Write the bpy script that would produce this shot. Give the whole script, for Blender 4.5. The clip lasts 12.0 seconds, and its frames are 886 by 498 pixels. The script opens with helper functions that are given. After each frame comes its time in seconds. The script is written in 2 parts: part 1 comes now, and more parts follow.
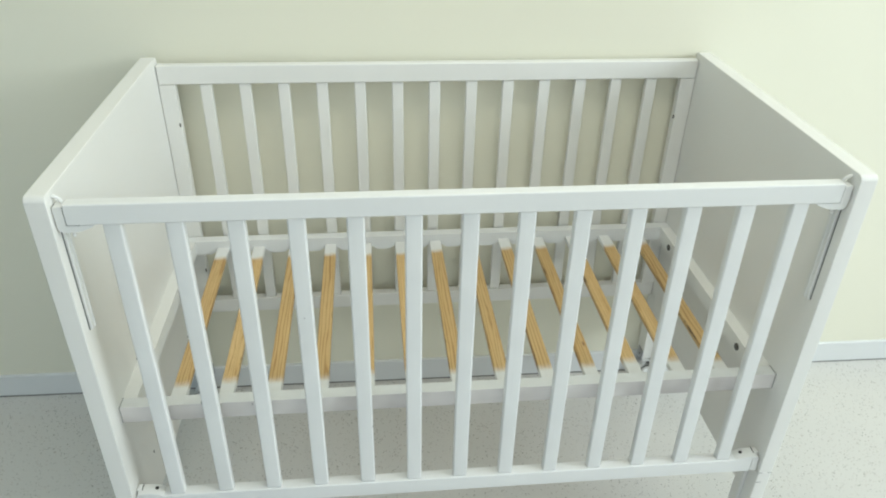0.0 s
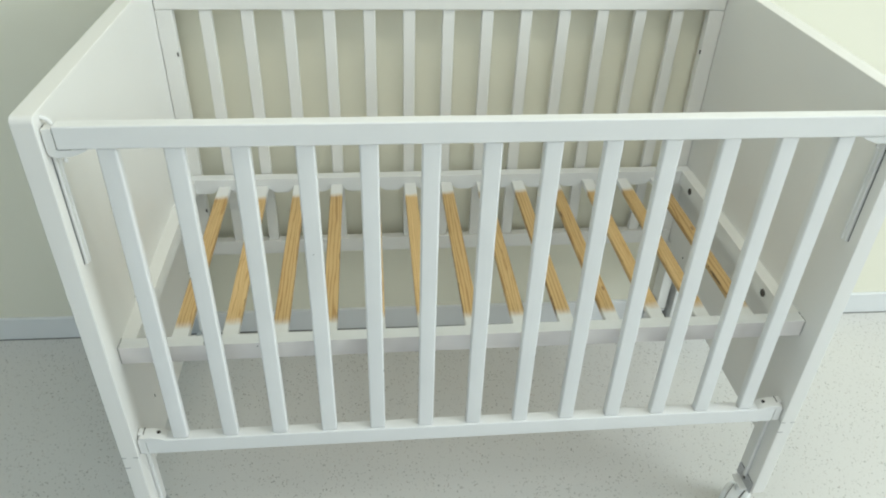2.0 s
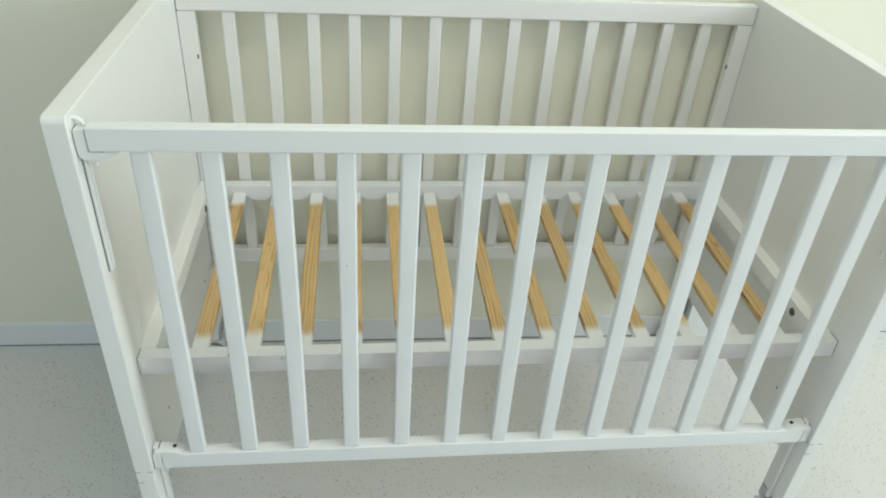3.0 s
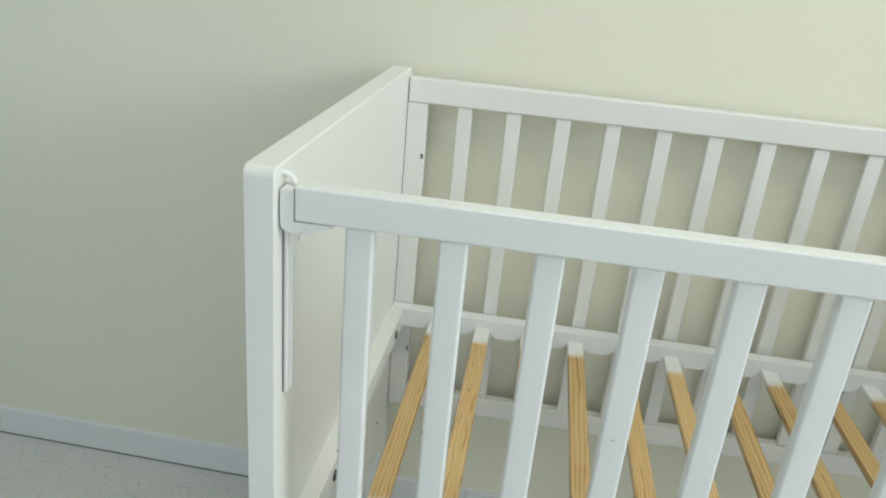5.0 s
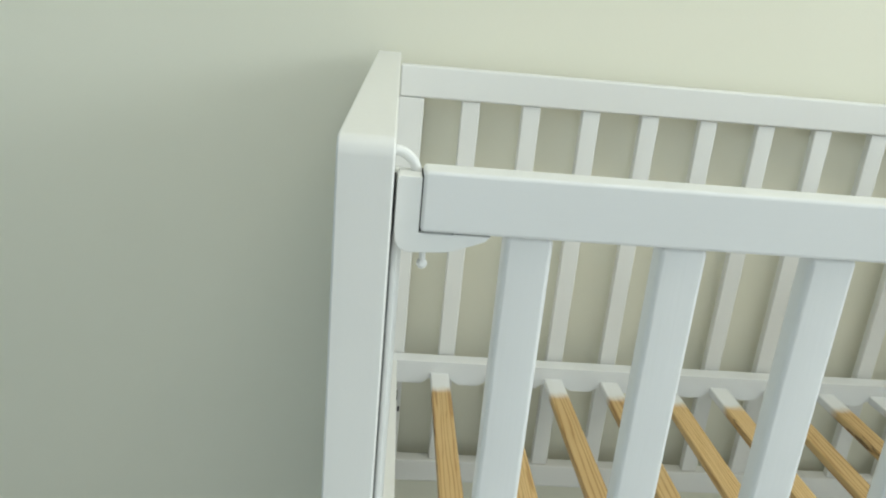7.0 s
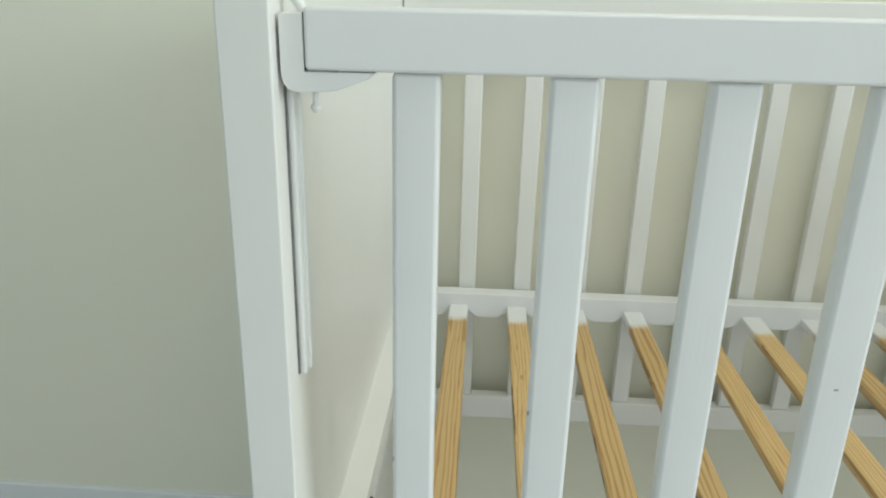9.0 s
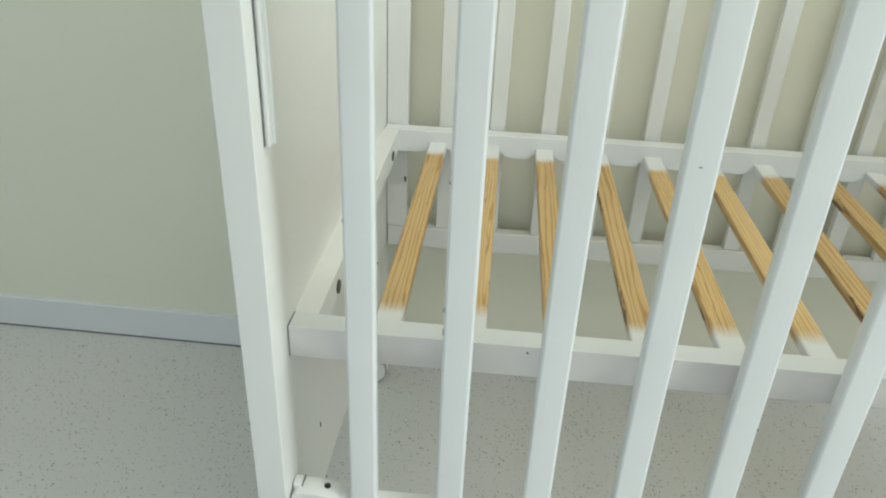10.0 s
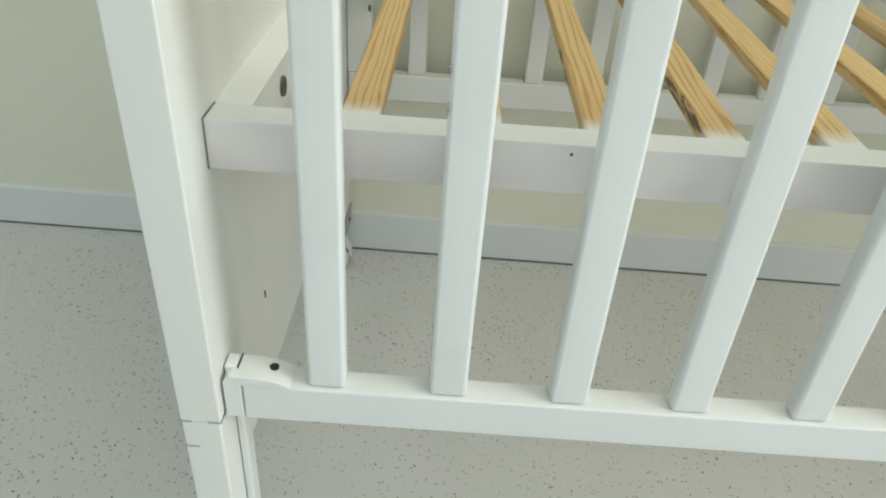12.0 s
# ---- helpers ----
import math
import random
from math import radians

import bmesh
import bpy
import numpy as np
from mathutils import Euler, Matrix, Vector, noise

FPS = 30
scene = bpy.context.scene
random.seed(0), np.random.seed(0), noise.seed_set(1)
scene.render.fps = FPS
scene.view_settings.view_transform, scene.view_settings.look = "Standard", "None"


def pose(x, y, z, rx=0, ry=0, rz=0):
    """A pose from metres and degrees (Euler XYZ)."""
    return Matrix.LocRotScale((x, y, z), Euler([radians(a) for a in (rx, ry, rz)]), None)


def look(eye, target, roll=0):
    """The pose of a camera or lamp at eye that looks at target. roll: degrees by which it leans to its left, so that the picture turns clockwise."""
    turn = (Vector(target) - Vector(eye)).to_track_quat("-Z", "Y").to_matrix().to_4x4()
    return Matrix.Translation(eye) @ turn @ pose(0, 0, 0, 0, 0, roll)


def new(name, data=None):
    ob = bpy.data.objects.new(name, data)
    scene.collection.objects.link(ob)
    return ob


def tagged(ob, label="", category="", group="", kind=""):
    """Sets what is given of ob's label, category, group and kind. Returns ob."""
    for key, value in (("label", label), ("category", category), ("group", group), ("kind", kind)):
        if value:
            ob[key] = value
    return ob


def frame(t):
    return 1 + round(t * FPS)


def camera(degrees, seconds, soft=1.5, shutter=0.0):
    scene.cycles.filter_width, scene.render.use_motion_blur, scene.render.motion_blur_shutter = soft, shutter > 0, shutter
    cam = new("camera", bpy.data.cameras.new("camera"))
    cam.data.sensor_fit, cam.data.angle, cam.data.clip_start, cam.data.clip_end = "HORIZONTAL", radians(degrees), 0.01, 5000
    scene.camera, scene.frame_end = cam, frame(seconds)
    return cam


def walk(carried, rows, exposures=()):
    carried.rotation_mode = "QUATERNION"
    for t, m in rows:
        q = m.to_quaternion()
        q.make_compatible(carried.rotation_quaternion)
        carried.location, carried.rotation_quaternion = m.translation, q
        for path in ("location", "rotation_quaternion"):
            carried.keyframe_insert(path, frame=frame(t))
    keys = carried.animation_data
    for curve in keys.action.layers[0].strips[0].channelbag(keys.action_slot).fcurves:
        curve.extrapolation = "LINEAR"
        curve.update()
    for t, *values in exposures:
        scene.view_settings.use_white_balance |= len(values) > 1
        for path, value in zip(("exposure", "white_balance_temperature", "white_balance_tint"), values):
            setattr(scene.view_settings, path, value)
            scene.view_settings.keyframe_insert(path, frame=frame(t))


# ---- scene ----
cam = camera(62.3, 12.0, soft=2.0)

PATH = [
    (0, (0.454, -0.947, 1.431), (0.637, 0.748, 0.386), 1.3),
    (0.5, (0.455, -0.937, 1.405), (0.641, 0.72, 0.301), 1.2),
    (1, (0.449, -0.929, 1.391), (0.626, 0.697, 0.241), 1.2),
    (1.5, (0.444, -0.92, 1.377), (0.624, 0.701, 0.22), 1.5),
    (2, (0.43, -0.901, 1.362), (0.614, 0.729, 0.219), 2.0),
    (2.5, (0.41, -0.886, 1.351), (0.62, 0.747, 0.216), 2.9),
    (3, (0.355, -0.864, 1.345), (0.581, 0.776, 0.224), 3.9),
    (3.5, (0.301, -0.83, 1.33), (0.426, 0.89, 0.318), 3.3),
    (3.7, (0.28, -0.818, 1.316), (0.366, 0.923, 0.337), 3.1),
    (5.3, (0.183, -0.56, 1.129), (-0.047, 1.281, 0.382), 5.6),
    (5.5, (0.137, -0.546, 1.127), (0.019, 1.307, 0.383), 7.6),
    (5.8, (0.074, -0.514, 1.109), (0.057, 1.35, 0.384), 6.6),
    (6, (0.042, -0.48, 1.083), (0.111, 1.387, 0.369), 5.6),
    (6.2, (0.019, -0.452, 1.062), (0.175, 1.411, 0.353), 6.1),
    (6.5, (-0.002, -0.405, 1.035), (0.199, 1.468, 0.362), 6.6),
    (6.8, (-0.007, -0.371, 1.021), (0.193, 1.504, 0.356), 5.7),
    (7, (-0.001, -0.365, 1.018), (0.15, 1.526, 0.385), 5.3),
    (7.2, (0.013, -0.354, 1.014), (0.11, 1.543, 0.389), 4.3),
    (8.8, (0.098, -0.361, 0.941), (-0.016, 1.552, 0.368), 1.4),
    (9, (0.114, -0.396, 0.947), (0.018, 1.483, 0.27), 1.3),
    (9.2, (0.129, -0.438, 0.947), (0.033, 1.416, 0.204), 1.4),
    (9.4, (0.143, -0.476, 0.938), (0.046, 1.344, 0.114), 2.1),
    (9.5, (0.146, -0.487, 0.934), (0.053, 1.31, 0.062), 2.4),
    (9.7, (0.163, -0.506, 0.936), (0.051, 1.263, 0.01), 2.0),
    (10, (0.185, -0.513, 0.922), (0.058, 1.233, -0.044), 2.5),
    (10.2, (0.199, -0.516, 0.902), (0.06, 1.203, -0.111), 2.5),
    (10.5, (0.194, -0.484, 0.849), (0.075, 1.199, -0.224), 3.6),
    (11, (0.161, -0.427, 0.774), (0.096, 1.229, -0.346), 4.7),
    (11.2, (0.147, -0.418, 0.75), (0.135, 1.24, -0.368), 5.0),
    (11.5, (0.145, -0.384, 0.729), (0.124, 1.279, -0.382), 4.5),
    (12, (0.152, -0.366, 0.711), (0.155, 1.291, -0.409), 4.1),
]
walk(cam, [(t, look(eye, target, roll)) for t, eye, target, roll in PATH],
     exposures=[(0.0, 0.08, 6500, 10), (3.5, 0.03, 6500, 10), (5.5, 0.0, 6500, 10), (7.0, 0.05, 6500, 10), (9.0, 0.01, 6550, 10),
                (10.0, 0.12, 6600, 9), (11.0, 0.23, 6750, 9), (12.0, 0.23, 6750, 9)])

# ---- world and lights ----
world = bpy.data.worlds.new("world")
scene.world = world
world.use_nodes = True
wn = world.node_tree.nodes
wn.clear()
w_out = wn.new("ShaderNodeOutputWorld")
w_bg = wn.new("ShaderNodeBackground")
w_sky = wn.new("ShaderNodeTexSky")
w_sky.sky_type = 'NISHITA'
w_sky.sun_disc = False
w_sky.sun_elevation = radians(40)
w_sky.sun_rotation = radians(200)
w_bg.inputs["Strength"].default_value = 0.12
world.node_tree.links.new(w_sky.outputs[0], w_bg.inputs["Color"])
world.node_tree.links.new(w_bg.outputs[0], w_out.inputs["Surface"])

# the room is turned slightly against the crib
ROOM = pose(0, 0.675, 0, 0, 0, -0.59)
X0, X1, Y0, ZC = -2.1, 4.4, -3.8, 3.0      # left wall, right wall, front wall, ceiling (room axes, back wall at y = 0)
WIN_R = (-3.3, -0.80, 1.40, 2.85)           # window in the right wall: y from, y to, z from, z to
WIN_F = (-0.6, 1.2, 0.75, 2.35)               # window in the front wall: x from, x to, z from, z to


def window_light(name, m, size_x, size_y, watts, colour):
    d = bpy.data.lights.new(name, 'AREA')
    d.shape, d.size, d.size_y, d.energy, d.color = 'RECTANGLE', size_x, size_y, watts, colour
    ob = new(name, d)
    ob.matrix_world = m
    return ob


window_light("daylight_right", ROOM @ pose(X1 + 0.02, (WIN_R[0] + WIN_R[1]) / 2, (WIN_R[2] + WIN_R[3]) / 2, 0, 90, 0),
             WIN_R[3] - WIN_R[2] - 0.1, WIN_R[1] - WIN_R[0] - 0.1, 93, (0.845, 0.95, 0.99))
window_light("daylight_front", ROOM @ pose((WIN_F[0] + WIN_F[1]) / 2, Y0 - 0.02, (WIN_F[2] + WIN_F[3]) / 2, 90, 0, 0),
             WIN_F[1] - WIN_F[0] - 0.1, WIN_F[3] - WIN_F[2] - 0.1, 4, (0.86, 0.95, 0.98))

FILL_PANEL_AT = (0.70, -1.00)               # middle of the added fill panel, room axes
# unseen area lamp added to fill the crib's inside from above
window_light("fill_lamp", ROOM @ pose(*FILL_PANEL_AT, ZC - 0.05), 1.16, 0.56, 16, (0.95, 0.95, 0.84))


# ---- materials ----
def material(name, rough=0.5, metal=0.0):
    m = bpy.data.materials.new(name)
    m.use_nodes = True
    nt = m.node_tree
    b = nt.nodes["Principled BSDF"]
    b.inputs["Roughness"].default_value = rough
    b.inputs["Metallic"].default_value = metal
    return m, nt, b


def node(nt, kind, **inputs):
    n = nt.nodes.new(kind)
    for k, v in inputs.items():
        n.inputs[k.replace("_", " ")].default_value = v
    return n


def coords(nt, scale=(1, 1, 1), offset=None):
    tc = nt.nodes.new("ShaderNodeTexCoord")
    mp = nt.nodes.new("ShaderNodeMapping")
    mp.inputs["Scale"].default_value = scale
    nt.links.new(tc.outputs["Object"], mp.inputs["Vector"])
    if offset:
        info = nt.nodes.new("ShaderNodeObjectInfo")
        mul = nt.nodes.new("ShaderNodeVectorMath")
        mul.operation = 'SCALE'
        mul.inputs[0].default_value = offset
        nt.links.new(info.outputs["Random"], mul.inputs["Scale"])
        nt.links.new(mul.outputs[0], mp.inputs["Location"])
    return mp.outputs[0]


def noise_tex(nt, vec, scale, detail=3.0, rough=0.55):
    n = node(nt, "ShaderNodeTexNoise", Scale=scale, Detail=detail, Roughness=rough)
    nt.links.new(vec, n.inputs["Vector"])
    return n.outputs["Fac"]


def ramp(nt, fac, stops):
    r = nt.nodes.new("ShaderNodeValToRGB")
    els = r.color_ramp.elements
    els[0].position, els[0].color = stops[0][0], (*stops[0][1], 1)
    els[1].position, els[1].color = stops[-1][0], (*stops[-1][1], 1)
    for pos, col in stops[1:-1]:
        e = els.new(pos)
        e.color = (*col, 1)
    nt.links.new(fac, r.inputs["Fac"])
    return r.outputs["Color"]


def mix(nt, fac, a, b, mode='MIX'):
    n = nt.nodes.new("ShaderNodeMix")
    n.data_type, n.blend_type = 'RGBA', mode
    for sock, v in ((n.inputs[0], fac), (n.inputs[6], a), (n.inputs[7], b)):
        if isinstance(v, (int, float)):
            sock.default_value = v
        elif isinstance(v, tuple):
            sock.default_value = (*v, 1)
        else:
            nt.links.new(v, sock)
    return n.outputs[2]


def math_node(nt, op, a, b=0.0, c=0.0):
    n = nt.nodes.new("ShaderNodeMath")
    n.operation = op
    for sock, v in zip(n.inputs, (a, b, c)):
        if isinstance(v, (int, float)):
            sock.default_value = v
        else:
            nt.links.new(v, sock)
    return n.outputs[0]


def map_range(nt, v, a, b, c=0.0, d=1.0, smooth=True):
    n = nt.nodes.new("ShaderNodeMapRange")
    n.interpolation_type = 'SMOOTHSTEP' if smooth else 'LINEAR'
    nt.links.new(v, n.inputs["Value"])
    for i, x in zip((1, 2, 3, 4), (a, b, c, d)):
        n.inputs[i].default_value = x
    return n.outputs["Result"]


def bump(nt, b, height, strength=0.2, distance=0.001):
    n = node(nt, "ShaderNodeBump", Strength=strength, Distance=distance)
    nt.links.new(height, n.inputs["Height"])
    nt.links.new(n.outputs[0], b.inputs["Normal"])


def paint(name, light, dark, rough, grain=(1, 1, 1), grain_scale=260.0, strength=0.12, patch_scale=3.5, cover=(0.2, 0.8)):
    """Brushed or sprayed paint: broad uneven patches, a fine streaked relief, small scuffs."""
    m, nt, b = material(name, rough)
    v = coords(nt, grain, offset=(3.1, 5.7, 2.3))
    broad = noise_tex(nt, coords(nt, offset=(1.7, 4.1, 6.3)), patch_scale, 2)
    fine = noise_tex(nt, v, grain_scale, 2)
    col = mix(nt, map_range(nt, broad, *cover), dark, light)
    scuff = map_range(nt, noise_tex(nt, coords(nt, (1, 1, 1), offset=(8, 3, 5)), 150, 5, 0.7), 0.74, 0.82)
    col = mix(nt, math_node(nt, 'MULTIPLY', scuff, 0.22), col, tuple(c * 0.75 for c in dark))
    nt.links.new(col, b.inputs["Base Color"])
    nt.links.new(map_range(nt, fine, 0.2, 0.8, rough - 0.04, rough + 0.06), b.inputs["Roughness"])
    bump(nt, b, fine, strength, 0.0006)
    return m


PAINT_X = paint("white_lacquer_rail", (0.815, 0.825, 0.815), (0.775, 0.785, 0.775), 0.32, (0.06, 1, 1))
PAINT_Z = paint("white_lacquer_slat", (0.815, 0.825, 0.815), (0.765, 0.775, 0.765), 0.33, (1, 1, 0.06), 260.0, 0.2, 6.0)
PAINT_BACK = paint("white_paint_back", (0.83, 0.83, 0.80), (0.785, 0.785, 0.75), 0.42, (1, 1, 0.08))
PANEL = paint("white_panel_paint", (0.83, 0.83, 0.80), (0.795, 0.79, 0.755), 0.36, (1, 1, 0.3), 180, 0.10, 2.2)
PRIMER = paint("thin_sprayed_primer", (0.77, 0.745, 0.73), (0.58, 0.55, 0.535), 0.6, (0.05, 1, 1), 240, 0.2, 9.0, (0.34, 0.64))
PLASTIC = paint("white_plastic", (0.79, 0.80, 0.785), (0.77, 0.78, 0.76), 0.38, (1, 1, 1), 400, 0.05)
BASEBOARD = paint("baseboard_paint", (0.78, 0.80, 0.80), (0.74, 0.76, 0.76), 0.4, (0.1, 1, 1), 200, 0.08, 2.0)


def make_wall(name, dark, light):
    m, nt, b = material(name, 0.46)
    v = coords(nt)
    broad = noise_tex(nt, v, 0.9, 5)
    col = ramp(nt, broad, [(0.3, dark), (0.7, light)])
    nt.links.new(col, b.inputs["Base Color"])
    bump(nt, b, noise_tex(nt, v, 320, 3), 0.15, 0.0008)
    return m


def make_ceiling():
    m, nt, b = material("ceiling_paint", 0.8)
    v = coords(nt)
    col = ramp(nt, noise_tex(nt, v, 1.3, 4), [(0.3, (0.80, 0.80, 0.77)), (0.7, (0.83, 0.83, 0.80))])
    nt.links.new(col, b.inputs["Base Color"])
    return m


def make_floor():
    """Light grey sheet vinyl with small brown, dark and pale flecks."""
    m, nt, b = material("fleck_vinyl", 0.34)
    v = coords(nt)
    cloud = noise_tex(nt, v, 2.2, 5)
    col = ramp(nt, cloud, [(0.3, (0.645, 0.635, 0.61)), (0.7, (0.685, 0.675, 0.645))])
    fine = noise_tex(nt, v, 420, 3)
    col = mix(nt, 0.10, col, ramp(nt, fine, [(0.35, (0.40, 0.40, 0.38)), (0.65, (0.85, 0.85, 0.82))]))
    gather = map_range(nt, noise_tex(nt, v, 11, 3), 0.38, 0.62, 0.45, 1.0)
    layers = [((1.0, 0.36, 1), 255, 0.23, 0.92, (0.13, 0.10, 0.07)), ((0.36, 1.0, 1), 285, 0.23, 0.925, (0.10, 0.10, 0.085)),
              ((0.8, 0.5, 1), 300, 0.22, 0.94, (0.38, 0.29, 0.24)), ((1.0, 0.6, 1), 110, 0.24, 0.90, (0.66, 0.66, 0.64)),
              ((0.45, 1.0, 1), 320, 0.23, 0.955, (0.22, 0.20, 0.15))]
    for i, (scl, scale, size, keep, tone) in enumerate(layers):
        tc = nt.nodes.new("ShaderNodeTexCoord")
        mp = nt.nodes.new("ShaderNodeMapping")
        mp.inputs["Scale"].default_value = scl
        mp.inputs["Rotation"].default_value = (0, 0, 0.6 * i)
        mp.inputs["Location"].default_value = (i * 3.3, i * 1.7, 0)
        wob = node(nt, "ShaderNodeTexNoise", Scale=190.0, Detail=1.0)
        nt.links.new(tc.outputs["Object"], wob.inputs["Vector"])
        add = nt.nodes.new("ShaderNodeVectorMath")
        add.operation = 'MULTIPLY_ADD'
        nt.links.new(wob.outputs["Color"], add.inputs[0])
        add.inputs[1].default_value = (0.006, 0.006, 0)
        nt.links.new(tc.outputs["Object"], add.inputs[2])
        nt.links.new(add.outputs[0], mp.inputs["Vector"])
        vo = node(nt, "ShaderNodeTexVoronoi", Scale=float(scale))
        vo.voronoi_dimensions = '2D'
        nt.links.new(mp.outputs[0], vo.inputs["Vector"])
        sep = nt.nodes.new("ShaderNodeSeparateColor")
        nt.links.new(vo.outputs["Color"], sep.inputs[0])
        near = map_range(nt, vo.outputs["Distance"], size, size * 0.72)
        pick = math_node(nt, 'GREATER_THAN', sep.outputs[0], keep)
        mask = math_node(nt, 'MULTIPLY', math_node(nt, 'MULTIPLY', near, pick), math_node(nt, 'MULTIPLY', gather, 0.92))
        col = mix(nt, mask, col, tone)
    nt.links.new(col, b.inputs["Base Color"])
    nt.links.new(map_range(nt, cloud, 0.3, 0.7, 0.42, 0.54), b.inputs["Roughness"])
    bump(nt, b, fine, 0.05, 0.0006)
    return m


def make_pine():
    """Pine bed slat, lengthwise grain, with white overspray fading in at both ends."""
    m, nt, b = material("pine_with_white_ends", 0.5)
    info = nt.nodes.new("ShaderNodeObjectInfo")
    v = coords(nt, (1, 0.055, 1), offset=(7.7, 3.9, 5.3))
    warp = noise_tex(nt, v, 26, 3)
    wave = node(nt, "ShaderNodeTexWave", Scale=46.0, Distortion=9.0, Detail=3.0)
    wave.inputs["Detail Scale"].default_value = 1.4
    wave.bands_direction = 'X'
    nt.links.new(v, wave.inputs["Vector"])
    nt.links.new(map_range(nt, info.outputs["Random"], 0.0, 1.0, 34.0, 80.0, False), wave.inputs["Scale"])
    swirl = math_node(nt, 'FRACT', math_node(nt, 'MULTIPLY', info.outputs["Random"], 7.3))
    nt.links.new(map_range(nt, swirl, 0.0, 1.0, 3.0, 15.0, False), wave.inputs["Distortion"])
    fibre = noise_tex(nt, coords(nt, (1, 0.02, 1), offset=(2, 9, 4)), 700, 2)
    col = ramp(nt, wave.outputs["Fac"], [(0.0, (0.77, 0.55, 0.27)), (0.72, (0.73, 0.50, 0.23)), (0.90, (0.56, 0.33, 0.115)), (1.0, (0.38, 0.19, 0.055))])
    col = mix(nt, 0.35, col, ramp(nt, warp, [(0.3, (0.58, 0.36, 0.13)), (0.7, (0.78, 0.56, 0.27))]))
    col = mix(nt, 0.12, col, ramp(nt, fibre, [(0.3, (0.30, 0.15, 0.04)), (0.7, (0.75, 0.52, 0.25))]))
    tone = ramp(nt, info.outputs["Random"], [(0.0, (0.80, 0.79, 0.77)), (1.0, (1.0, 1.0, 1.0))])
    col = mix(nt, 1.0, col, tone, 'MULTIPLY')
    knots = node(nt, "ShaderNodeTexVoronoi", Scale=9.0)
    nt.links.new(coords(nt, (1.6, 0.5, 1), offset=(5, 11, 7)), knots.inputs["Vector"])
    kmask = map_range(nt, knots.outputs["Distance"], 0.05, 0.015)
    col = mix(nt, math_node(nt, 'MULTIPLY', kmask, 0.8), col, (0.15, 0.06, 0.02))
    tc = nt.nodes.new("ShaderNodeTexCoord")
    sep = nt.nodes.new("ShaderNodeSeparateXYZ")
    nt.links.new(tc.outputs["Object"], sep.inputs[0])
    # remains of bark along some edges
    edge = map_range(nt, math_node(nt, 'ABSOLUTE', sep.outputs[0]), 0.0108, 0.0134)
    bark = map_range(nt, noise_tex(nt, coords(nt, (1, 0.12, 1), offset=(13, 6, 9)), 75, 4, 0.65), 0.60, 0.65)
    col = mix(nt, math_node(nt, 'MULTIPLY', math_node(nt, 'MULTIPLY', edge, bark), 0.88), col, (0.10, 0.055, 0.025))
    reach = math_node(nt, 'ABSOLUTE', sep.outputs[1])
    wob = math_node(nt, 'MULTIPLY', math_node(nt, 'SUBTRACT', noise_tex(nt, tc.outputs["Object"], 45, 3), 0.5), 0.02)
    shift = math_node(nt, 'MULTIPLY', math_node(nt, 'SUBTRACT', info.outputs["Random"], 0.5), 0.014)
    reach = math_node(nt, 'ADD', math_node(nt, 'ADD', reach, wob), shift)
    col = mix(nt, map_range(nt, reach, 0.203, 0.232), col, (0.80, 0.805, 0.79))
    nt.links.new(col, b.inputs["Base Color"])
    bump(nt, b, wave.outputs["Fac"], 0.12, 0.0005)
    return m


def plain_metal(name, tone, rough):
    m, nt, b = material(name, rough, 1.0)
    col = ramp(nt, noise_tex(nt, coords(nt), 300, 4), [(0.3, tuple(c * 0.6 for c in tone)), (0.7, tone)])
    nt.links.new(col, b.inputs["Base Color"])
    return m


def dark_matter(name, tone):
    m, nt, b = material(name, 0.9)
    col = ramp(nt, noise_tex(nt, coords(nt), 200, 3), [(0.3, tuple(c * 0.6 for c in tone)), (0.7, tone)])
    nt.links.new(col, b.inputs["Base Color"])
    return m


WALL = make_wall("cream_wall_paint", (0.815, 0.80, 0.665), (0.84, 0.825, 0.69))
# for the unseen right wall: white chosen so its bounce isn't yellow
NEUTRAL_BOUNCE = make_wall("neutral_bounce_paint", (0.77, 0.78, 0.77), (0.80, 0.81, 0.80))
# for the unseen left wall: blue only to cool the light it bounces
BLUE_BOUNCE = make_wall("blue_bounce_paint", (0.56, 0.69, 0.80), (0.59, 0.72, 0.83))
# for the unseen front wall: darkened to weaken its bounce onto the crib's front
DIM_BOUNCE = make_wall("dim_bounce_paint", (0.58, 0.58, 0.56), (0.62, 0.62, 0.60))
CEILING, FLOOR, PINE = make_ceiling(), make_floor(), make_pine()
STEEL = plain_metal("dull_steel", (0.17, 0.165, 0.155), 0.45)
ZINC = plain_metal("zinc_plate", (0.62, 0.63, 0.66), 0.42)
DARK = dark_matter("dark_gap", (0.035, 0.033, 0.03))
DARK_GREY = dark_matter("dark_grey_matter", (0.22, 0.22, 0.21))
WORN = dark_matter("worn_grey_paint", (0.46, 0.46, 0.45))


# ---- mesh helpers ----
def box(bm, lo, hi, bevel=0.0, segments=2):
    """A box between two corners, with rounded edges, added to bm."""
    made = bmesh.ops.create_cube(bm, size=1.0)["verts"]
    for v in made:
        v.co = Vector([(a + b) / 2 + c * (b - a) for a, b, c in zip(lo, hi, v.co)])
    if bevel:
        edges = list({e for v in made for e in v.link_edges})
        bmesh.ops.bevel(bm, geom=edges, offset=bevel, segments=segments, profile=0.5, affect='EDGES')
    return bm


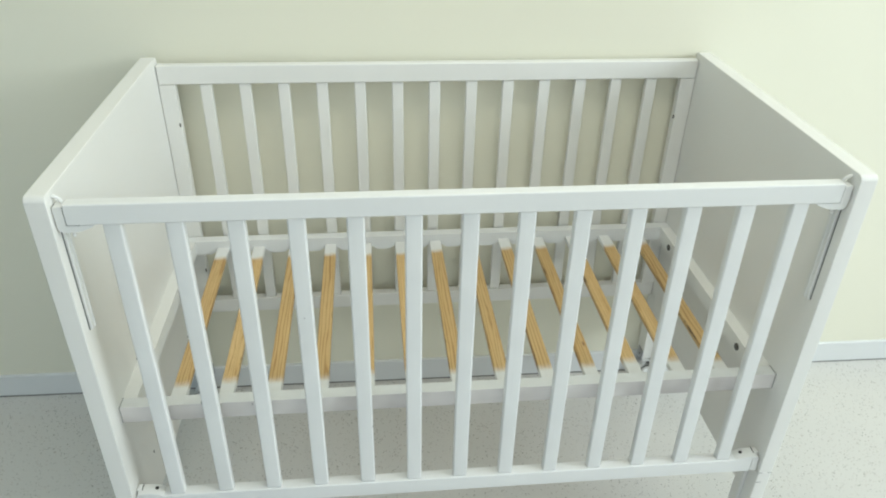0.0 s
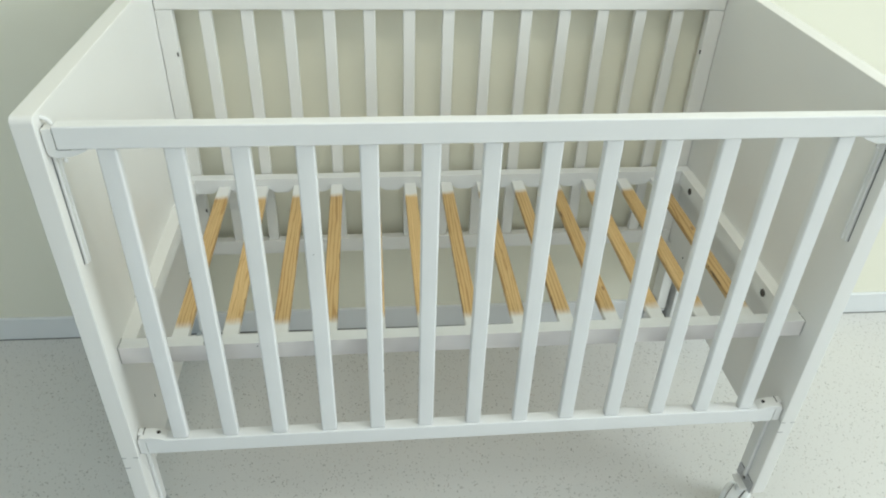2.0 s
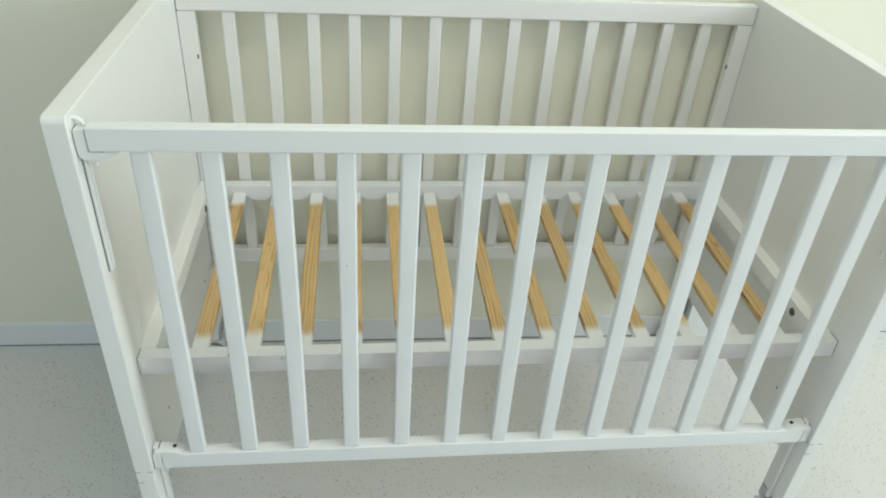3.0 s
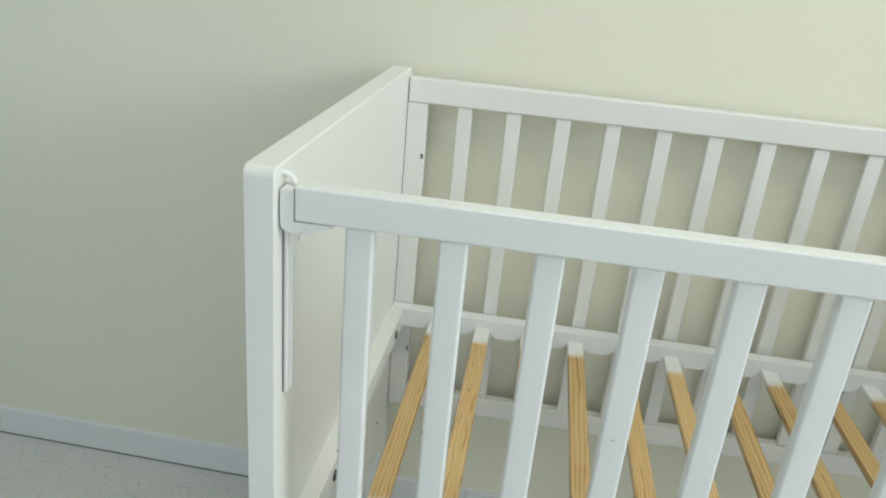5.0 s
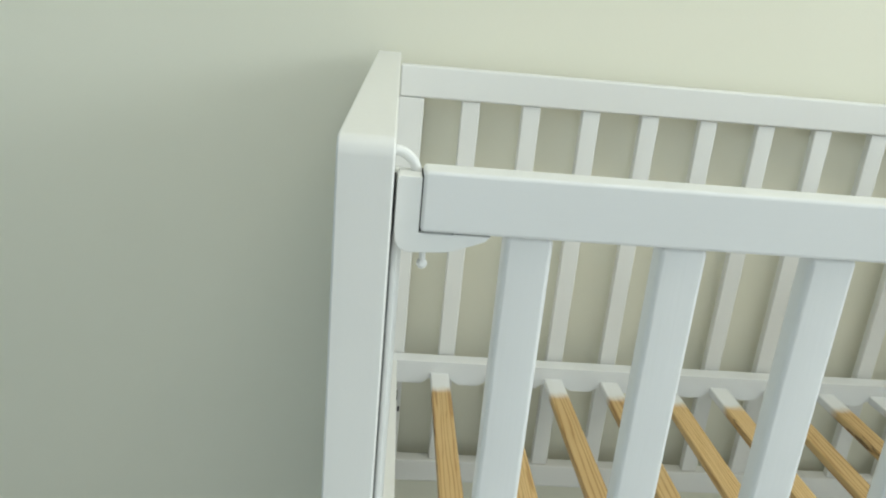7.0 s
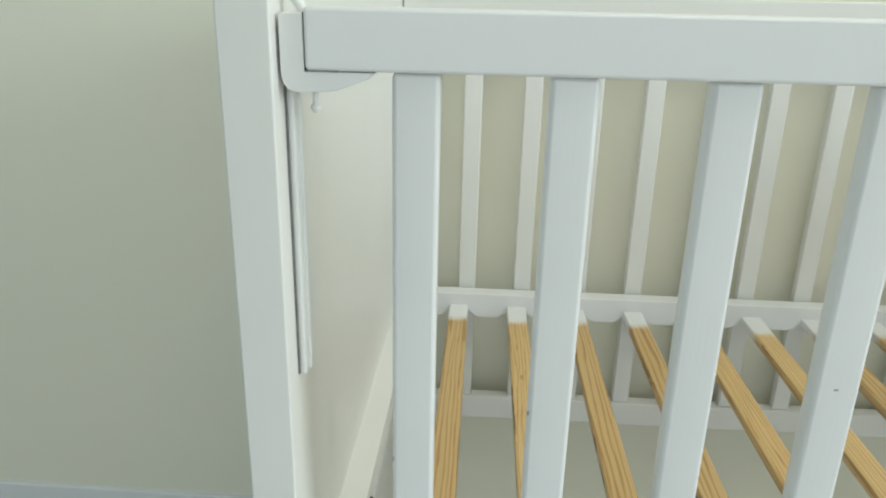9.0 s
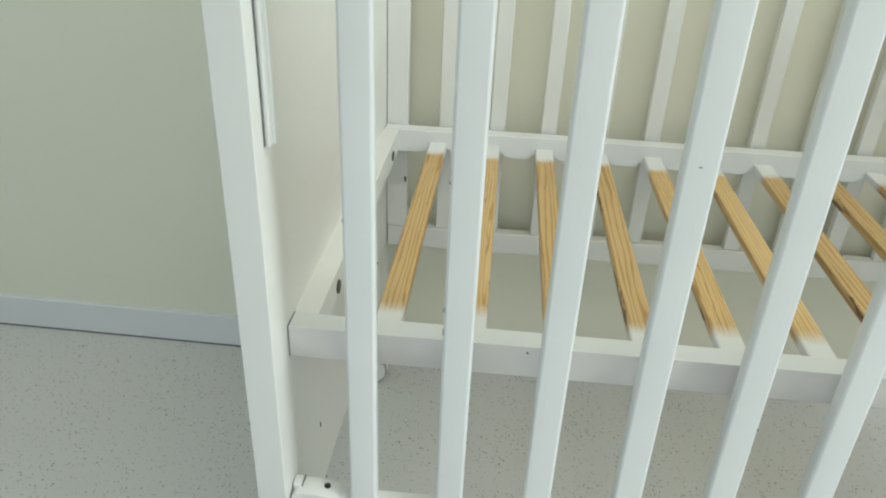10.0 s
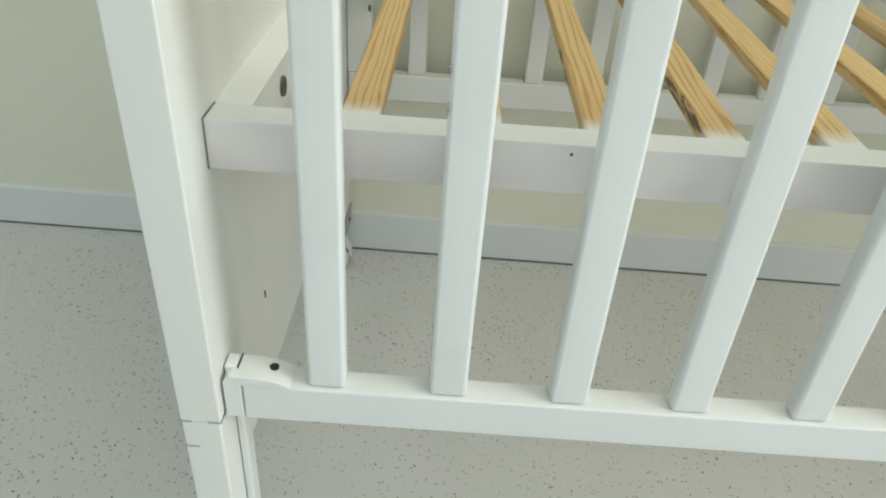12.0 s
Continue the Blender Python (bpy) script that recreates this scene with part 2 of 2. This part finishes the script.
def cylinder(bm, m, radius, depth, segments=24, bevel=0.0, top=None):
    made = bmesh.ops.create_cone(bm, cap_ends=True, segments=segments, radius1=radius, radius2=radius if top is None else top, depth=depth, matrix=m)["verts"]
    if bevel:
        edges = [e for e in {e for v in made for e in v.link_edges} if len(e.link_faces) == 2 and any(len(f.verts) > 4 for f in e.link_faces)]
        bmesh.ops.bevel(bm, geom=edges, offset=bevel, segments=3, profile=0.5, affect='EDGES')
    return bm


def fillet(points, radii, steps=6):
    """A closed polygon with rounded corners."""
    out = []
    n = len(points)
    for i in range(n):
        p, r = Vector(points[i]), radii[i]
        a, b = (Vector(points[i - 1]) - p).normalized(), (Vector(points[(i + 1) % n]) - p).normalized()
        if r <= 0:
            out.append(p)
            continue
        half = a.angle(b) / 2
        d = r / math.tan(half)
        centre = p + (a + b).normalized() * (r / math.sin(half))
        s, e = p + a * d - centre, p + b * d - centre
        turn = s.angle_signed(e)
        for k in range(steps + 1):
            ang = turn * k / steps
            c, q = math.cos(-ang), math.sin(-ang)
            out.append(centre + Vector((s.x * c - s.y * q, s.x * q + s.y * c)))
    return out


def prism(bm, outline, axis, lo, hi, bevel=0.0):
    """An outline in the two other axes, drawn out along an axis ('x', 'y' or 'z') from lo to hi."""
    def place(p, h):
        return {"x": (h, p[0], p[1]), "y": (p[0], h, p[1]), "z": (p[0], p[1], h)}[axis]
    a = [bm.verts.new(place(p, lo)) for p in outline]
    b = [bm.verts.new(place(p, hi)) for p in outline]
    n = len(a)
    faces = [bm.faces.new(a), bm.faces.new(b[::-1])]
    rims = [e for f in faces for e in f.edges]
    faces += [bm.faces.new((a[i], b[i], b[(i + 1) % n], a[(i + 1) % n])) for i in range(n)]
    bmesh.ops.recalc_face_normals(bm, faces=faces)
    if bevel:
        bmesh.ops.bevel(bm, geom=rims, offset=bevel, segments=2, profile=0.5, affect='EDGES')
    return bm


def tube(bm, points, radius, segments=10):
    """A round bar along points."""
    rings = []
    for i, p in enumerate(points):
        d = (Vector(points[min(i + 1, len(points) - 1)]) - Vector(points[max(i - 1, 0)])).normalized()
        q = d.to_track_quat("Z", "Y")
        rings.append([bm.verts.new(Vector(p) + q @ Vector((radius * math.cos(2 * math.pi * k / segments), radius * math.sin(2 * math.pi * k / segments), 0))) for k in range(segments)])
    for r, s in zip(rings, rings[1:]):
        for k in range(segments):
            bm.faces.new((r[k], r[(k + 1) % segments], s[(k + 1) % segments], s[k]))
    bm.faces.new(rings[0][::-1])
    bm.faces.new(rings[-1])
    bmesh.ops.recalc_face_normals(bm, faces=bm.faces)
    return bm


def to_mesh(name, bm, mat, sharp=50):
    """A mesh whose flat faces stay flat: corner normals weigh the faces by area, only the narrow rounded edges turn."""
    for f in bm.faces:
        f.smooth = True
    for e in bm.edges:
        e.smooth = len(e.link_faces) == 2 and e.calc_face_angle(0) < radians(sharp)
    bm.normal_update()
    area = {f: f.calc_area() for f in bm.faces}
    limit = math.cos(radians(sharp))
    normals = []
    for f in bm.faces:
        for lp in f.loops:
            n = Vector()
            for g in lp.vert.link_faces:
                if g.normal.dot(f.normal) > limit:
                    n += g.normal * area[g]
            normals.append(n.normalized() if n.length > 0 else f.normal.copy())
    me = bpy.data.meshes.new(name)
    bm.to_mesh(me)
    bm.free()
    me.normals_split_custom_set(normals)
    me.materials.append(mat)
    return me


def part(name, bm, mat, parent, label="", at=(0, 0, 0)):
    """One mesh object under a thing or a part. bm may be a finished mesh."""
    me = to_mesh(name, bm, mat) if isinstance(bm, bmesh.types.BMesh) else bm
    ob = new(name, me)
    ob.parent = parent
    ob.location = at
    return tagged(ob, label)


def setting(name, bm, mat, label, category, m=None):
    ob = new(name, to_mesh(name, bm, mat))
    ob.matrix_world = m if m is not None else Matrix()
    return tagged(ob, label, category, kind="structure")


# ---- the room ----
T = 0.15
bm = box(bmesh.new(), (X0 - T, Y0 - T, -0.1), (X1 + T, T, 0.0))
setting("floor", bm, FLOOR, "pale grey sheet vinyl floor with brown flecks", "floor", ROOM)
setting("ceiling", box(bmesh.new(), (X0 - T, Y0 - T, ZC), (X1 + T, T, ZC + 0.12)), CEILING, "plain white painted ceiling", "ceiling", ROOM)
setting("wall_back", box(bmesh.new(), (X0, 0.0, 0.0), (X1, T, ZC)), WALL, "cream painted plain wall behind the crib", "wall", ROOM)
setting("wall_left", box(bmesh.new(), (X0 - T, Y0, 0.0), (X0, T, ZC)), BLUE_BOUNCE, "unseen plain side wall, coloured pale blue to tint bounced light", "wall", ROOM)


def wall_with_window(name, axis, face, back, lo, hi, win, label, mat):
    """A wall with one opening; along is x or y, face and back are its two sides."""
    a, b, z0, z1 = win
    bm = bmesh.new()
    for u0, u1, w0, w1 in ((lo, a, 0, ZC), (b, hi, 0, ZC), (a, b, 0, z0), (a, b, z1, ZC)):
        if axis == "y":
            box(bm, (face, u0, w0), (back, u1, w1))
        else:
            box(bm, (u0, back, w0), (u1, face, w1))
    return setting(name, bm, mat, label, "wall", ROOM)


wall_with_window("wall_right", "y", X1, X1 + T, Y0, T, WIN_R, "unseen wall kept white for neutral bounced light, with a window opening", NEUTRAL_BOUNCE)
wall_with_window("wall_front", "x", Y0, Y0 - T, X0 - T, X1 + T, WIN_F, "unseen wall greyed to bounce less light, with a window opening", DIM_BOUNCE)

# baseboard lengths along the back wall, butted end to end
joints = [X0, -0.920, 0.178, X1]
for i, (a, b) in enumerate(zip(joints, joints[1:])):
    prof = fillet([(0, 0.004), (-0.0085, 0.004), (-0.0085, 0.0705), (-0.0070, 0.0725), (0, 0.0725)], [0, 0.0008, 0.001, 0.001, 0], 3)
    setting("baseboard", prism(bmesh.new(), prof, "x", a + 0.0006, b - 0.0006, 0.0004), BASEBOARD, "white painted baseboard along the cream wall", "baseboard", ROOM)
    # dark strip that paints in the shade of the gap below the baseboard
    setting("trim", box(bmesh.new(), (a + 0.0006, -0.0078, 0.0), (b - 0.0006, -0.0002, 0.0028)), DARK_GREY, "dark strip painting the shade in the gap under the baseboard", "trim", ROOM)

# made-up white box by the wall, for the bright patch past the end panel
bright_patch = new("bright_patch_box")
bright_patch.matrix_world = ROOM @ pose(1.325, -0.040, 0.0)
tagged(bright_patch, "white box added on floor against the wall in place of a bright patch", "box")
part("body", box(bmesh.new(), (-0.085, -0.028, 0.0005), (0.085, 0.028, 0.235), 0.0015, 2), PLASTIC, bright_patch)
part("lid", box(bmesh.new(), (-0.087, -0.030, 0.2354), (0.087, 0.030, 0.252), 0.002, 2), PLASTIC, bright_patch)

# ---- the crib ----
LEN, DEPTH, TOP = 1.200, 0.655, 0.952
crib = new("baby_crib")
tagged(crib, "white painted wooden baby crib with drop side on castors", "crib")


def end_panel(side):
    """side 0: the panel whose inner face is at x = 0; side 1: the one at x = LEN."""
    x0, x1 = (-0.030, 0.0) if side == 0 else (LEN, LEN + 0.028)
    s = 1 if side == 0 else -1                       # towards the inside
    xi = 0.0 if side == 0 else LEN
    D, leg = DEPTH, 0.068
    rear = leg if side == 0 else 0.046               # width of the rear leg
    pts = [(0, TOP), (D, TOP), (D, 0.297), (D - rear, 0.297), (D - rear, 0.212), (leg, 0.212), (leg, 0.297), (0, 0.297)]
    bm = prism(bmesh.new(), fillet(pts, [0.010, 0.012, 0, 0, 0.004, 0.004, 0, 0]), "x", x0, x1, 0.0016)
    panel = part("end_panel", bm, PANEL, crib, "solid white painted end panel")
    # the legs, set on under the panel's posts
    for ya, yb in ((0, leg), (D - rear, D)):
        pts = [(ya, 0.2962), (yb, 0.2962), (yb, 0.078), (ya, 0.078)]
        part("leg", prism(bmesh.new(), fillet(pts, [0.0005, 0.0005, 0.006, 0.006], 4), "x", x0 + 0.0003, x1 - 0.0003, 0.0022), PANEL, panel)
    # the side's sliding tracks on the inner face
    def track(z0, z1):
        bm = bmesh.new()
        for ya, yb, proud in ((0.0226, 0.0320, 0.0052), (0.0305, 0.0385, 0.0068))[0 if z0 > 0.5 else 1:]:
            xa, xb = sorted((xi + s * 0.0002, xi + s * proud))
            box(bm, (xa, ya, z0), (xb, yb, z1), 0.0016, 3)
        strip = part("track", bm, PLASTIC, panel, "white plastic sliding track")
        if z0 > 0.5:
            xa, xb = sorted((xi - s * 0.0006, xi + s * 0.0012))
            part("groove", box(bmesh.new(), (xa, 0.0210, z0 + 0.001), (xb, 0.0221, z1)), DARK_GREY, strip, "dark open groove beside the track")
    track(0.705, 0.930)
    track(0.098, 0.286)
    for z in (0.714, 0.110):
        part("screw", cylinder(bmesh.new(), pose(xi + s * 0.0006, 0.0415, z, 0, 90, 0), 0.0022, 0.0026, 10), STEEL, panel, "small dark screw head")
    # hook that catches the side at the top
    pts = [(xi + s * 0.013 * math.sin(a), 0.024, 0.926 + 0.016 * math.cos(a)) for a in [k * math.pi / 2 / 8 for k in range(9)]]
    part("hook", tube(bmesh.new(), pts, 0.0029), PLASTIC, panel, "white plastic hook at the track's top")
    # open joints and small nicks in the paint
    for x, w, z in ((x0 + 0.0045, 0.008, 0.2966), (x1 - 0.0050, 0.009, 0.2966), (x0 + 0.0060, 0.0105, 0.2700)):
        part("chip", box(bmesh.new(), (x - w / 2, -0.0003, z - 0.0008), (x + w / 2, 0.0008, z + 0.0008)), WORN, panel, "grey chipped joint in the paint")
    xe = x0 if side == 0 else x1
    part("chip", box(bmesh.new(), (xe - 0.0006, 0.0002, 0.4300), (xe + 0.0012, 0.0022, 0.4326), 0.0004, 1), WORN, panel, "grey chipped edge")
    part("nail_hole", box(bmesh.new(), (xi - 0.0008, 0.137, 0.306), (xi + 0.0008, 0.1392, 0.3135), 0.0004, 1), DARK, panel, "dark nail hole")
    part("nail_hole", cylinder(bmesh.new(), pose(xi, 0.534, 0.306, 0, 90, 0), 0.0022, 0.0016, 9), DARK, panel, "dark nail hole")
    return panel


def castor(x, y, turn, half=0.030):
    """Twin-wheel castor under a leg: plate, hood and two wheels."""
    bm = bmesh.new()
    s = 1 if x < LEN / 2 else -1
    cylinder(bm, pose(0, 0, 0.062), 0.0075, 0.032, 16)
    box(bm, (-0.011, -0.020, 0.0735), (0.011, 0.020, 0.0778), 0.001, 1)
    body = part("castor", bm, PLASTIC, crib, "white plastic twin-wheel castor", at=(x, y, 0))
    R = 0.0245
    hood = bmesh.new()
    arc = [(0.029 * math.cos(a), 0.0255 + 0.029 * math.sin(a)) for a in [radians(-5 + 190 * k / 18) for k in range(19)]]
    inner = [(0.0268 * math.cos(a), 0.0255 + 0.0268 * math.sin(a)) for a in [radians(185 - 190 * k / 18) for k in range(19)]]
    prism(hood, arc + inner, "y", -0.0105, 0.0105, 0.0)
    box(hood, (-0.022, -0.0045, 0.012), (0.022, 0.0045, 0.044), 0.003)
    bmesh.ops.rotate(hood, verts=hood.verts, cent=(0, 0, 0), matrix=Matrix.Rotation(radians(turn), 3, 'Z'))
    part("hood", hood, PLASTIC, body)
    for k in (-1, 1):
        w = bmesh.new()
        cylinder(w, Matrix.Rotation(radians(turn), 4, 'Z') @ pose(0, k * 0.0185, R + 0.0006, 90, 0, 0), R, 0.012, 32, 0.003)
        part("wheel", w, PLASTIC, body, "white plastic wheel")
        w = bmesh.new()
        cylinder(w, Matrix.Rotation(radians(turn), 4, 'Z') @ pose(0, k * 0.0118, R + 0.0006, 90, 0, 0), R - 0.0012, 0.0030, 32)
        part("tyre", w, DARK_GREY, body, "grey rubber ring")
    bm = bmesh.new()
    xp = (0.0 if s > 0 else LEN) - x
    prism(bm, fillet([(-half, 0.106), (half, 0.106), (half, 0.074), (-half, 0.074)], [0.003] * 4, 3), "x", *sorted((xp + s * 0.0002, xp + s * 0.0022)), 0.0006)
    part("bracket", bm, ZINC, body, "pale grey metal bracket plate")
    bm = bmesh.new()
    cylinder(bm, pose(xp + s * 0.0028, 0, 0.090, 0, 90, 0), 0.0034, 0.002, 12, 0.0005)
    part("screw", bm, STEEL, body)
    return body


end_panel(0)
end_panel(1)
castor(-0.013, 0.036, 12)
castor(LEN - 0.006, 0.034, 38)
castor(-0.024, DEPTH - 0.036, 5)
castor(LEN + 0.013, DEPTH - 0.030, 20, 0.018)


# the front drop side
RY0, RY1 = 0.009, 0.032
bm = box(bmesh.new(), (0.0155, 0.008, 0.9015), (LEN - 0.0155, 0.0292, 0.9352), 0.0025, 3)
drop_side = part("drop_side", bm, PAINT_X, crib, "white lacquered slatted drop side")
part("bottom_rail", box(bmesh.new(), (0.0155, RY0, 0.2940), (LEN - 0.0155, RY1, 0.3275), 0.0018, 2), PAINT_X, drop_side)
front_slat = to_mesh("slat", box(bmesh.new(), (-0.0135, -0.0078, 0), (0.0135, 0.0078, 0.5743), 0.0032, 2), PAINT_Z)
for k in range(13):
    part("slat", front_slat, None, drop_side, at=(0.6 + (k - 6) * 0.0873, 0.0200, 0.3273))


# paint knocked off the edges of slats and rail
for x, z, w, h in ((0.1500, 0.571, 0.0018, 0.0040), (0.1502, 0.548, 0.0012, 0.0070), (0.4386, 0.470, 0.0014, 0.0034),
                   (0.3370, 0.718, 0.0030, 0.0016), (0.1500, 0.690, 0.0011, 0.0024), (0.0635, 0.650, 0.0011, 0.0026)):
    part("chip", box(bmesh.new(), (x - w / 2, 0.0119, z - h / 2), (x + w / 2, 0.0150, z + h / 2), 0.0004, 1), WORN, drop_side, "grey worn spot in the paint")
for x, w in ((0.068, 0.006), (0.118, 0.003), (0.497, 0.007)):
    part("chip", box(bmesh.new(), (x - w / 2, 0.0094, 0.2936), (x + w / 2, 0.0110, 0.2948), 0.0003, 1), WORN, drop_side, "grey worn spot in the paint")


# dirt rubbed into the top rail's lower edge beside the fitting
part("stain", box(bmesh.new(), (0.0170, 0.0086, 0.9011), (0.0340, 0.0120, 0.9018), 0.0003, 1), WORN, drop_side, "brown rubbed dirt along the edge")


def top_fitting(side):
    s = 1 if side == 0 else -1
    o = 0.0 if side == 0 else LEN
    pts = [(0.0018, 0.9315), (0.0150, 0.9315), (0.0150, 0.9010), (0.0540, 0.9010), (0.0510, 0.8978), (0.0320, 0.8905), (0.0030, 0.8890), (0.0018, 0.9020)]
    pts = [(o + s * p[0], p[1]) for p in pts]
    outline = fillet(pts if side == 0 else pts[::-1], [0.002, 0.001, 0, 0, 0.002, 0.03, 0.0085, 0.004] if side == 0 else [0.004, 0.0085, 0.03, 0.002, 0, 0, 0.001, 0.002], 4)
    f = part("corner_fitting", prism(bmesh.new(), outline, "y", 0.0092, 0.0300, 0.0006), PLASTIC, drop_side, "white plastic corner fitting")
    bm = bmesh.new()
    cylinder(bm, pose(o + s * 0.0185, 0.020, 0.8870), 0.0018, 0.010, 12)
    bmesh.ops.create_uvsphere(bm, u_segments=14, v_segments=8, radius=0.0031, matrix=pose(o + s * 0.0185, 0.020, 0.8800))
    part("release_knob", bm, PLASTIC, f)
    bm = box(bmesh.new(), tuple(sorted((o + s * 0.0148, o + s * 0.0160)))[:1] + (0.0102, 0.9015), tuple(sorted((o + s * 0.0148, o + s * 0.0160)))[1:] + (0.0290, 0.9320))
    part("gap", bm, DARK, f, "dark gap beside the rail")


def bottom_fitting(side):
    s = 1 if side == 0 else -1
    o = 0.0 if side == 0 else LEN
    pts = [(0.0022, 0.2960), (0.0150, 0.2960), (0.0150, 0.3277), (0.0500, 0.3277), (0.0494, 0.3284), (0.0400, 0.3330), (0.0260, 0.3354), (0.0070, 0.3354), (0.0022, 0.3300)]
    pts = [(o + s * p[0], p[1]) for p in pts]
    rad = [0.001, 0.001, 0, 0, 0.0003, 0.03, 0.05, 0.005, 0.003]
    outline = fillet(pts[::-1] if side == 0 else pts, rad[::-1] if side == 0 else rad, 4)
    f = part("corner_fitting", prism(bmesh.new(), outline, "y", 0.0084, 0.0328, 0.0004), PLASTIC, drop_side, "white plastic corner fitting with a hole")
    bm = bmesh.new()
    cylinder(bm, pose(o + s * 0.0365, 0.0235, 0.3340, 0, s * 2.6, 0), 0.0034, 0.0014, 20)
    part("screw_hole", bm, DARK, f, "dark round screw hole")
    xa, xb = sorted((o + s * 0.0008, o + s * 0.0105))
    part("slide_pin", box(bmesh.new(), (xa, 0.0185, 0.320), (xb, 0.0335, 0.3365), 0.002, 3), PLASTIC, f)
    xa, xb = sorted((o + s * 0.0107, o + s * 0.0117))
    part("gap", box(bmesh.new(), (xa, 0.0180, 0.330), (xb, 0.0335, 0.3362)), DARK, f, "dark gap behind the fitting")


for side in (0, 1):
    top_fitting(side)
    bottom_fitting(side)

# the fixed back side
BY0, BY1 = 0.630, 0.652
back_side = part("back_side", box(bmesh.new(), (0.0012, BY0, 0.8960), (LEN - 0.0012, BY1, 0.9380), 0.003, 2), PAINT_BACK, crib, "white painted slatted back side")
part("bottom_rail", box(bmesh.new(), (0.0012, BY0, 0.2900), (LEN - 0.0012, BY1, 0.3290), 0.0025, 2), PAINT_BACK, back_side)
for x in (0.0008, LEN - 0.0348):
    post = part("post", box(bmesh.new(), (x, BY0 + 0.001, 0.3292), (x + 0.034, BY1 - 0.001, 0.8956), 0.0018, 2), PAINT_BACK, back_side)
    xs = 0.0320 if x < 0.5 else LEN - 0.0360
    for z in (0.804, 0.420):
        part("screw", box(bmesh.new(), (xs - 0.0018, BY0 - 0.0006, z - 0.0044), (xs + 0.0018, BY0 + 0.0018, z + 0.0044), 0.0009, 2), STEEL, post, "dull steel screw head")
back_slat = to_mesh("slat", box(bmesh.new(), (-0.0125, -0.007, 0), (0.0125, 0.007, 0.5668), 0.002, 2), PAINT_BACK)
for k in range(13):
    part("slat", back_slat, None, back_side, at=(0.598 + (k - 6) * 0.0832, 0.641, 0.3291))

# the bed base
ZB = 0.5175
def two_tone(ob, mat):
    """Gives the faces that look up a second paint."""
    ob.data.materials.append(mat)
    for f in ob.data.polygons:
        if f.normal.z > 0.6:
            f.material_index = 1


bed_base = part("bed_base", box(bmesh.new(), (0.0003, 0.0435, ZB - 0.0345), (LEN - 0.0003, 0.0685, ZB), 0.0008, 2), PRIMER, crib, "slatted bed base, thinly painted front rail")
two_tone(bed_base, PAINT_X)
# the back rail's lower edge is cut away in a shallow arch at each slat
def arch(x):
    d = min(abs(x - (0.0885 + k * 0.0855)) for k in range(13))
    return ZB - 0.0365 + 0.0095 * min(1.0, max(0.0, (0.032 - d) / 0.016)) ** 2


low = [(0.0012 + (LEN - 0.0024) * i / 240, arch(0.0012 + (LEN - 0.0024) * i / 240)) for i in range(241)]
part("back_rail", prism(bmesh.new(), low + [(LEN - 0.0012, ZB), (0.0012, ZB)], "y", 0.604, 0.6285, 0.0008), PAINT_X, bed_base)
for x in (-0.0008, LEN - 0.0242):
    rail = part("side_rail", box(bmesh.new(), (x, 0.0688, ZB - 0.036), (x + 0.025, 0.6037, ZB - 0.0003), 0.001, 2), PAINT_BACK, bed_base)
    xf = x + 0.0255 if x < 0.5 else x - 0.0005
    for y in (0.152, 0.538):
        bolt = cylinder(bmesh.new(), pose(xf, y, ZB - 0.020, 0, 90, 0), 0.0078, 0.0032, 20, 0.001)
        box(bolt, (xf - 0.0019, y - 0.0035, ZB - 0.0205), (xf + 0.0019, y + 0.0035, ZB - 0.0195))
        part("bolt", bolt, STEEL, rail, "dull steel bolt head")
for xa in (0.0001, LEN - 0.0011):
    part("seam", box(bmesh.new(), (xa, 0.0431, ZB - 0.0343), (xa + 0.0010, 0.0690, ZB + 0.0004)), DARK_GREY, bed_base, "dark open seam beside the end panel")
part("knot", cylinder(bmesh.new(), pose(0.2275, 0.0436, 0.511, 90, 0, 0), 0.0012, 0.0010, 9), DARK_GREY, bed_base, "small dark knot in the paint")
bed_slat = to_mesh("bed_slat", box(bmesh.new(), (-0.0138, -0.2685, 0), (0.0138, 0.2685, 0.0125), 0.0025, 2), PINE)
for k in range(13):
    part("bed_slat", bed_slat, None, bed_base, "pine slat with white sprayed ends", at=(0.0885 + k * 0.0855, 0.3362, ZB - 0.0295))

# unseen panel added around the fill lamp, over the room, out of the camera's sight
def fill_panel(x, y):
    m, nt, b = material("fill_diffuser", 0.6)
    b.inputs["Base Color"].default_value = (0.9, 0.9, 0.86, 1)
    lamp = new("fill_panel")
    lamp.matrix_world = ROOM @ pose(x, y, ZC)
    tagged(lamp, "unseen flat white panel added under the ceiling for fill light", "ceiling light")
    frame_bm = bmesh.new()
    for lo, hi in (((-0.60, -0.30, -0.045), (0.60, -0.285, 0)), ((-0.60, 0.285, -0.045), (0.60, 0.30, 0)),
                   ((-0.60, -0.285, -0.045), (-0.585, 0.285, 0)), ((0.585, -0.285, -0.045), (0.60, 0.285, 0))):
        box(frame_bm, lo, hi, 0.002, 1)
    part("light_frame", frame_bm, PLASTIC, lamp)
    part("diffuser", box(bmesh.new(), (-0.584, -0.284, -0.040), (0.584, 0.284, -0.034)), m, lamp, "white diffuser of the added fill panel")


fill_panel(*FILL_PANEL_AT)
